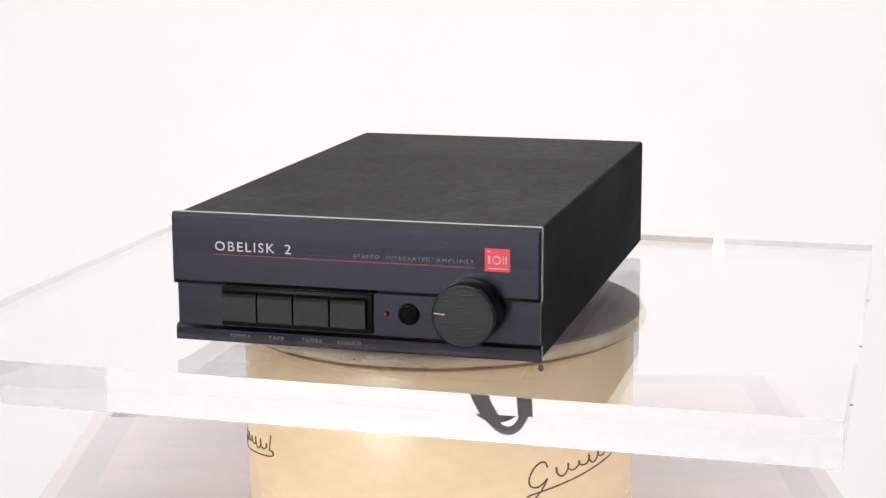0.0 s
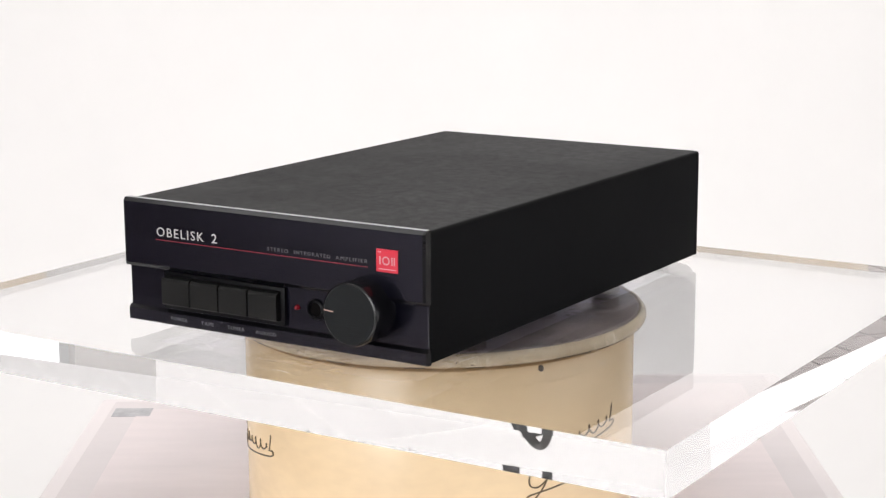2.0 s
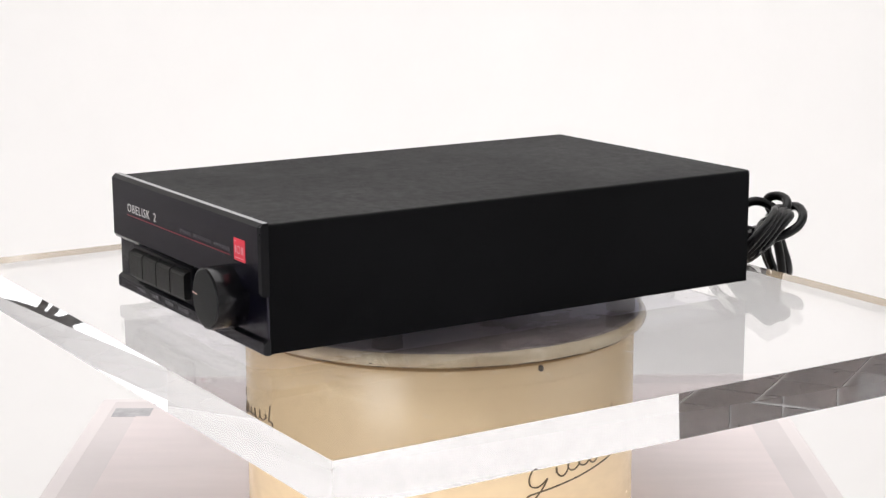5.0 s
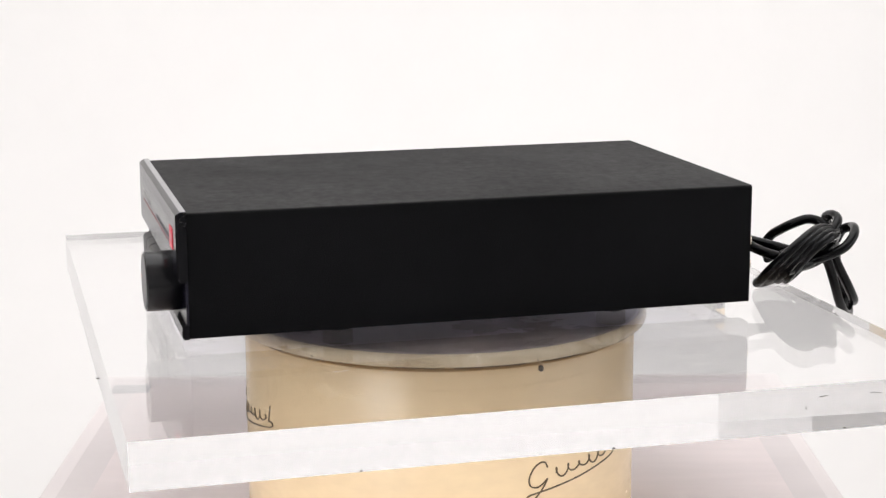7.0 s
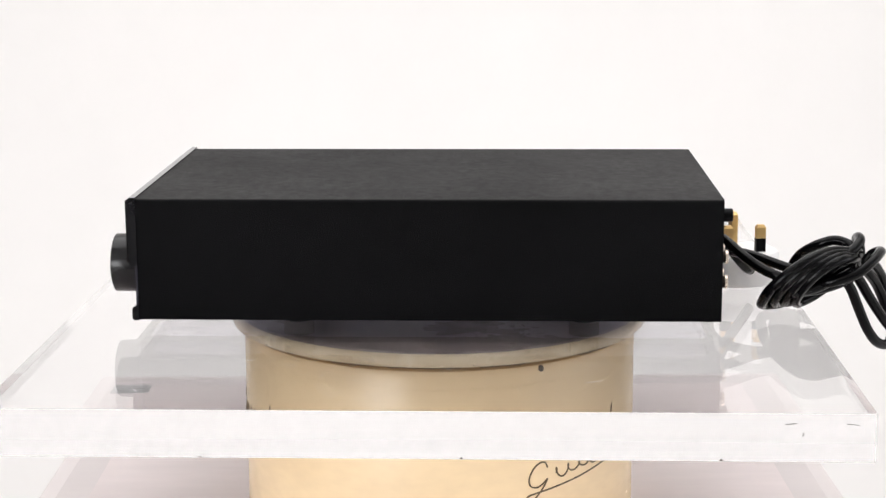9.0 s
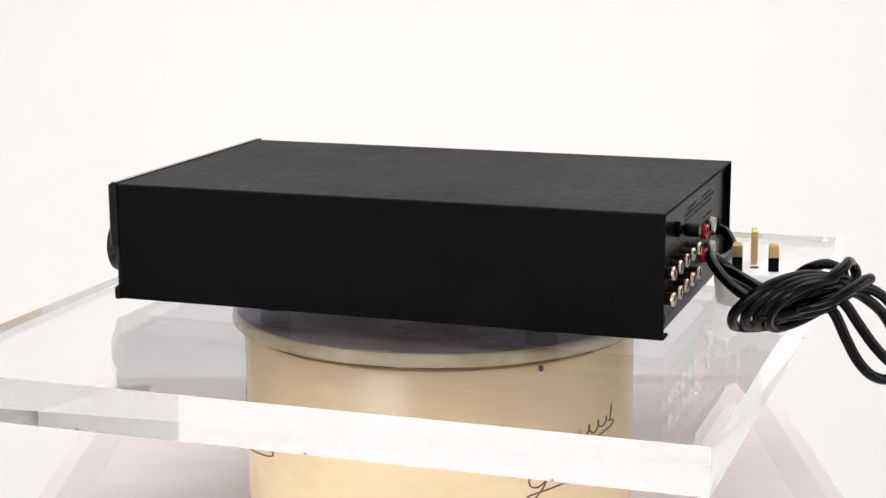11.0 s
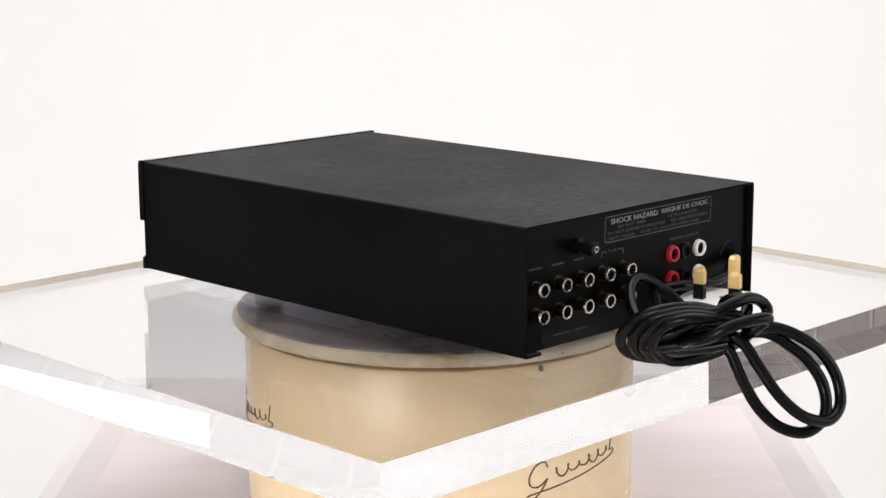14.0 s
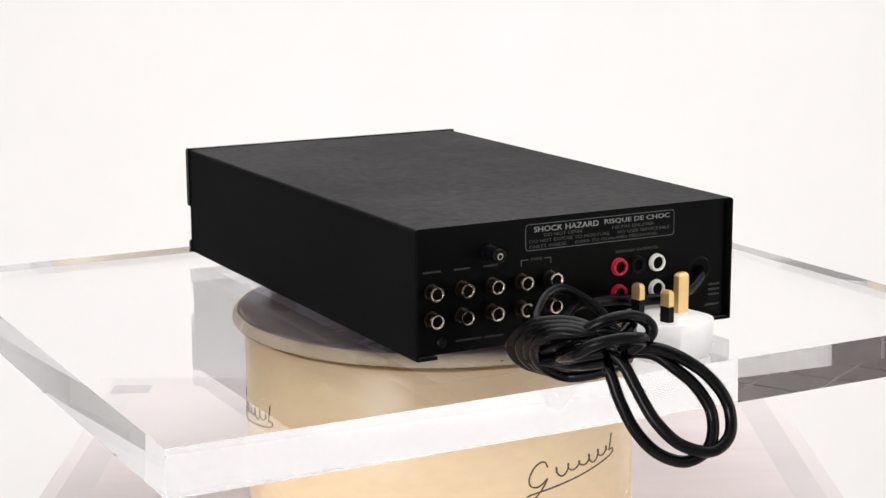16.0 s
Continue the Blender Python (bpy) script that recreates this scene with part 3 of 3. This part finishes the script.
PLUG_AT = pose(-0.0385, 0.1960, 0.0004, 0, 0, 11.0)     # x towards the cord's exit


def mains_plug(amp):
    """Three-pin plug on its back, pins up."""
    out = [(-0.0235, -0.0120), (-0.0205, -0.0190), (-0.0120, -0.0235), (0.0020, -0.0250), (0.0130, -0.0235), (0.0225, -0.0150), (0.0250, -0.0075), (0.0250, 0.0075), (0.0225, 0.0150), (0.0130, 0.0235), (0.0020, 0.0250), (-0.0120, 0.0235), (-0.0205, 0.0190), (-0.0235, 0.0120)]
    bm = bmesh.new()
    rings = []
    for sc, z in ((0.90, -0.0032), (0.955, -0.0020), (0.975, 0.0060), (1.0, 0.0105), (1.0, 0.0172), (0.975, 0.0184)):
        rings.append([bm.verts.new((x * sc * (0.88 if x < 0 else 1.0), y * sc, z)) for x, y in out])
    n = len(out)
    for a, b in zip(rings, rings[1:]):
        for i in range(n):
            bm.faces.new((a[i], a[(i + 1) % n], b[(i + 1) % n], b[i]))
    bm.faces.new(rings[0][::-1])
    bm.faces.new(rings[-1])
    bmesh.ops.recalc_face_normals(bm, faces=bm.faces[:])
    bm.transform(PLUG_AT)
    plug = part("mains_plug", bm, M_PLUG, amp, "white three-pin mains plug, brass pins upward")

    def pin(cx, cy, w, d, z0, z1, mat, name, top=0.0017):
        b = box(cx - w / 2, cx + w / 2, cy - d / 2, cy + d / 2, z0, z1)
        for v in b.verts:
            if v.co.z > z1 - 1e-6:
                v.co.x, v.co.y = cx + (v.co.x - cx) * 0.64, cy + (v.co.y - cy) * 0.64
        k = box(cx - w / 2, cx + w / 2, cy - d / 2, cy + d / 2, z0, z1 - top)
        me = bpy.data.meshes.new("pin")
        k.to_mesh(me)
        k.free()
        for v in b.verts:
            if v.co.z < z0 + 1e-6:
                v.co.z = z1 - top
        b.from_mesh(me)
        bpy.data.meshes.remove(me)
        b.transform(PLUG_AT)
        part(name, b, mat, plug, smooth=False)
    pin(-0.0115, 0.0, 0.0080, 0.0040, 0.0182, 0.0411, M_BRASS, "earth_pin")
    for s in (-1, 1):
        pin(0.0112, 0.0111 * s, 0.0041, 0.0064, 0.0182, 0.0272, M_FRAME, "pin_sleeve", 0.0)
        pin(0.0112, 0.0111 * s, 0.0040, 0.0063, 0.0272, 0.0361, M_BRASS, "pin")
    b = lathe([(0, 0.0002), (0.0028, 0.0002), (0.0032, -0.001), (0, -0.001)], PLUG_AT @ pose(0.0015, 0, 0.0184), 20)
    part("screw", b, M_BARREL, plug)


def power_cord(amp):
    """Mains cord folded up, knotted, with a doubled bight that hangs over the sheet's edge."""
    R = 0.0032

    def strand(name, pts, label=""):
        return part(name, tube(smooth_path(pts, 8), R, 14), M_CORD, amp, label)

    strand("power_cord", [(-0.0833, 0.1640, 0.0345), (-0.0795, 0.1710, 0.0312), (-0.0625, 0.1785, 0.0248), (-0.0389, 0.1778, 0.0238), (-0.0163, 0.1765, 0.0260), (0.0083, 0.1810, 0.0275),
                          (0.0264, 0.1954, 0.0275), (0.0440, 0.2125, 0.0243), (0.0500, 0.2270, 0.0205), (0.0480, 0.2410, 0.0185)], "shiny black mains cord tied in a knot")
    strand("plug_cord", [(-0.0140, 0.2010, 0.0095), (-0.0050, 0.1960, 0.0140), (0.0020, 0.1860, 0.0260), (0.0170, 0.1785, 0.0362), (0.0300, 0.1810, 0.0358), (0.0410, 0.1890, 0.0300),
                         (0.0490, 0.1990, 0.0238), (0.0560, 0.2100, 0.0200), (0.0540, 0.2240, 0.0165)], "black cord end at the plug")
    # four turns folded round the end next to the amplifier, from the outermost to the front one
    outer = [(0.0469, 0.2535, 0.0338), (0.0515, 0.2412, 0.0353), (0.0605, 0.2307, 0.0345), (0.0668, 0.2202, 0.0305), (0.0679, 0.2097, 0.0227), (0.0643, 0.2016, 0.0134), (0.0567, 0.1991, 0.0055), (0.0470, 0.2010, 0.0009)]
    inner = [(0.0530, 0.2520, 0.0310), (0.0605, 0.2450, 0.0315), (0.0648, 0.2367, 0.0290), (0.0654, 0.2288, 0.0235), (0.0620, 0.2221, 0.0145), (0.0540, 0.2195, 0.0062), (0.0435, 0.2225, 0.0012), (0.0350, 0.2329, 0.0035)]
    for k in range(4):
        u = k / 3
        turn = [Vector(a).lerp(Vector(b), u) for a, b in zip(outer, inner)]
        start = [Vector((0.0330, 0.2600, 0.0270)), Vector((0.0400, 0.2590, 0.0318))] if k == 0 else [Vector((0.0400, 0.2580, 0.0255)), Vector((0.0460, 0.2560, 0.0300))]
        finish = [Vector((0.0390, 0.2140, 0.0004)).lerp(Vector((0.0281, 0.2438, 0.0090)), u), Vector((0.0300, 0.2320, 0.0060)).lerp(Vector((0.0270, 0.2530, 0.0150)), u), Vector((0.0290, 0.2540, 0.0160)).lerp(Vector((0.0300, 0.2610, 0.0210)), u)]
        strand("cord_turn", start + turn + finish)
    # lobes at the far end, and an arch behind them
    strand("cord_lobe", [(0.0560, 0.2320, 0.0215), (0.0535, 0.2430, 0.0270), (0.0490, 0.2530, 0.0345), (0.0420, 0.2590, 0.0390), (0.0320, 0.2605, 0.0402), (0.0215, 0.2612, 0.0370), (0.0190, 0.2640, 0.0310), (0.0270, 0.2630, 0.0230)])
    strand("cord_lobe", [(0.0462, 0.2262, 0.0142), (0.0570, 0.2385, 0.0171), (0.0585, 0.2545, 0.0226), (0.0540, 0.2640, 0.0288), (0.0440, 0.2705, 0.0320), (0.0340, 0.2735, 0.0318), (0.0285, 0.2700, 0.0290), (0.0320, 0.2640, 0.0235)])
    strand("cord_lobe", [(0.0160, 0.2230, 0.0090), (0.0060, 0.2245, 0.0160), (0.0075, 0.2285, 0.0235), (0.0140, 0.2320, 0.0285), (0.0197, 0.2390, 0.0335), (0.0220, 0.2480, 0.0362), (0.0260, 0.2560, 0.0340), (0.0350, 0.2600, 0.0290)])
    # strands that fill the heart of the knot
    head, foot = Vector((0.0590, 0.2130, 0.0155)), Vector((0.0370, 0.2530, 0.0200))
    axis = (foot - head).normalized()
    side = axis.cross(Vector((0, 0, 1))).normalized()
    for k in range(6):
        path = []
        for u in (0.0, 0.2, 0.4, 0.6, 0.8, 1.0):
            a = 1.047 * k + 1.3 * u
            r = 0.0070 * (0.75 + 0.25 * math.sin(math.pi * u))
            path.append(head.lerp(foot, u) + r * (math.cos(a) * side + math.sin(a) * side.cross(axis)))
        strand("cord_core", path)
    # the two strands of the hanging bight
    strand("cord_bight", [(0.0400, 0.2420, 0.0170), (0.0395, 0.2490, 0.0160), (0.0380, 0.2551, 0.0100), (0.0357, 0.2614, -0.0039), (0.0305, 0.2685, -0.0186), (0.0225, 0.2768, -0.0290), (0.0117, 0.2860, -0.0322), (0.0006, 0.2900, -0.0248),
                          (-0.0036, 0.2860, -0.0103), (0.0011, 0.2795, 0.0029), (0.0095, 0.2720, 0.0125), (0.0175, 0.2635, 0.0192), (0.0280, 0.2550, 0.0200)], "hanging bight of the black cord")
    strand("cord_bight", [(0.0390, 0.2450, 0.0200), (0.0370, 0.2540, 0.0200), (0.0335, 0.2605, 0.0150), (0.0300, 0.2684, 0.0027), (0.0256, 0.2778, -0.0110), (0.0165, 0.2870, -0.0222), (0.0020, 0.2930, -0.0264), (-0.0095, 0.2930, -0.0198),
                          (-0.0116, 0.2885, -0.0055), (-0.0040, 0.2828, 0.0085), (0.0070, 0.2755, 0.0180), (0.0180, 0.2670, 0.0230), (0.0300, 0.2590, 0.0220)], "hanging bight of the black cord")


def amplifier():
    amp = empty("amplifier", pose(0, 0, AMP_Z, 0, 0, TURN_0))
    cover(amp)
    front(amp)
    rear(amp)
    mains_plug(amp)
    power_cord(amp)
    tagged(amp, "black metal stereo amplifier with knotted mains cord", "amplifier")
    return amp


room()
backdrop()
plinth()
motor_drum()
turning_platter = platter()
turning_sheet = sheet()
amp_thing = amplifier()


def floor_tiles():
    """Square brown tiles with recessed pale joints, on the bare floor and up the west wall."""
    pitch, half = 0.18, 0.0845
    me = bpy.data.meshes.new("tile")
    bm = box(-half, half, -half, half, -0.008, 0.0)
    for f in [f for f in bm.faces if f.normal.z < -0.5]:
        bm.faces.remove(f)
    bm.to_mesh(me)
    bm.free()
    me.materials.append(M_TILE)
    ground = bpy.data.objects["floor"]
    spots = [(-4.29 + pitch * i, -4.05 + pitch * j) for i in range(8) for j in range(46)]
    for x, y in spots:
        if x < -3.3 and -2.9 < y < 3.2:
            t = new("tile", me)
            t.parent = ground
            t.location = (x, y, 0.0)

    def slabs(name, cells, size, parent):
        verts, faces = [], []
        for c in cells:
            n = len(verts)
            verts += [tuple(c[k] + size[k] * q[k] for k in range(3)) for q in itertools.product((-0.5, 0.5), repeat=3)]
            faces += [[n + k for k in q] for q in ((0, 1, 3, 2), (4, 6, 7, 5), (0, 4, 5, 1), (2, 3, 7, 6), (0, 2, 6, 4), (1, 5, 7, 3))]
        mesh = bpy.data.meshes.new(name)
        mesh.from_pydata(verts, [], faces)
        mesh.validate()
        ob = part_from(name, mesh, M_TILE, parent, "", False)
        ob["kind"] = "stuff"

    slabs("tile_field", [(x, y, -0.004) for x, y in spots if not (x < -3.3 and -2.9 < y < 3.2)], (2 * half, 2 * half, 0.008), ground)
    slabs("tile_field", [(-4.393, -4.05 + pitch * i, 0.1 + pitch * j) for i in range(13, 34) for j in range(16)], (0.014, 2 * half, 2 * half), bpy.data.objects["wall_west"])


floor_tiles()


def motions():
    """Sheet, platter and amplifier turn together at a steady rate."""
    times = [2.0 * k for k in range(9)]
    for thing, z in ((amp_thing, AMP_Z), (turning_sheet, SHEET_T), (turning_platter, SHEET_B)):
        walk(thing, [(t, pose(0, 0, z, 0, 0, TURN_0 + TURN_RATE * t)) for t in times])


motions()
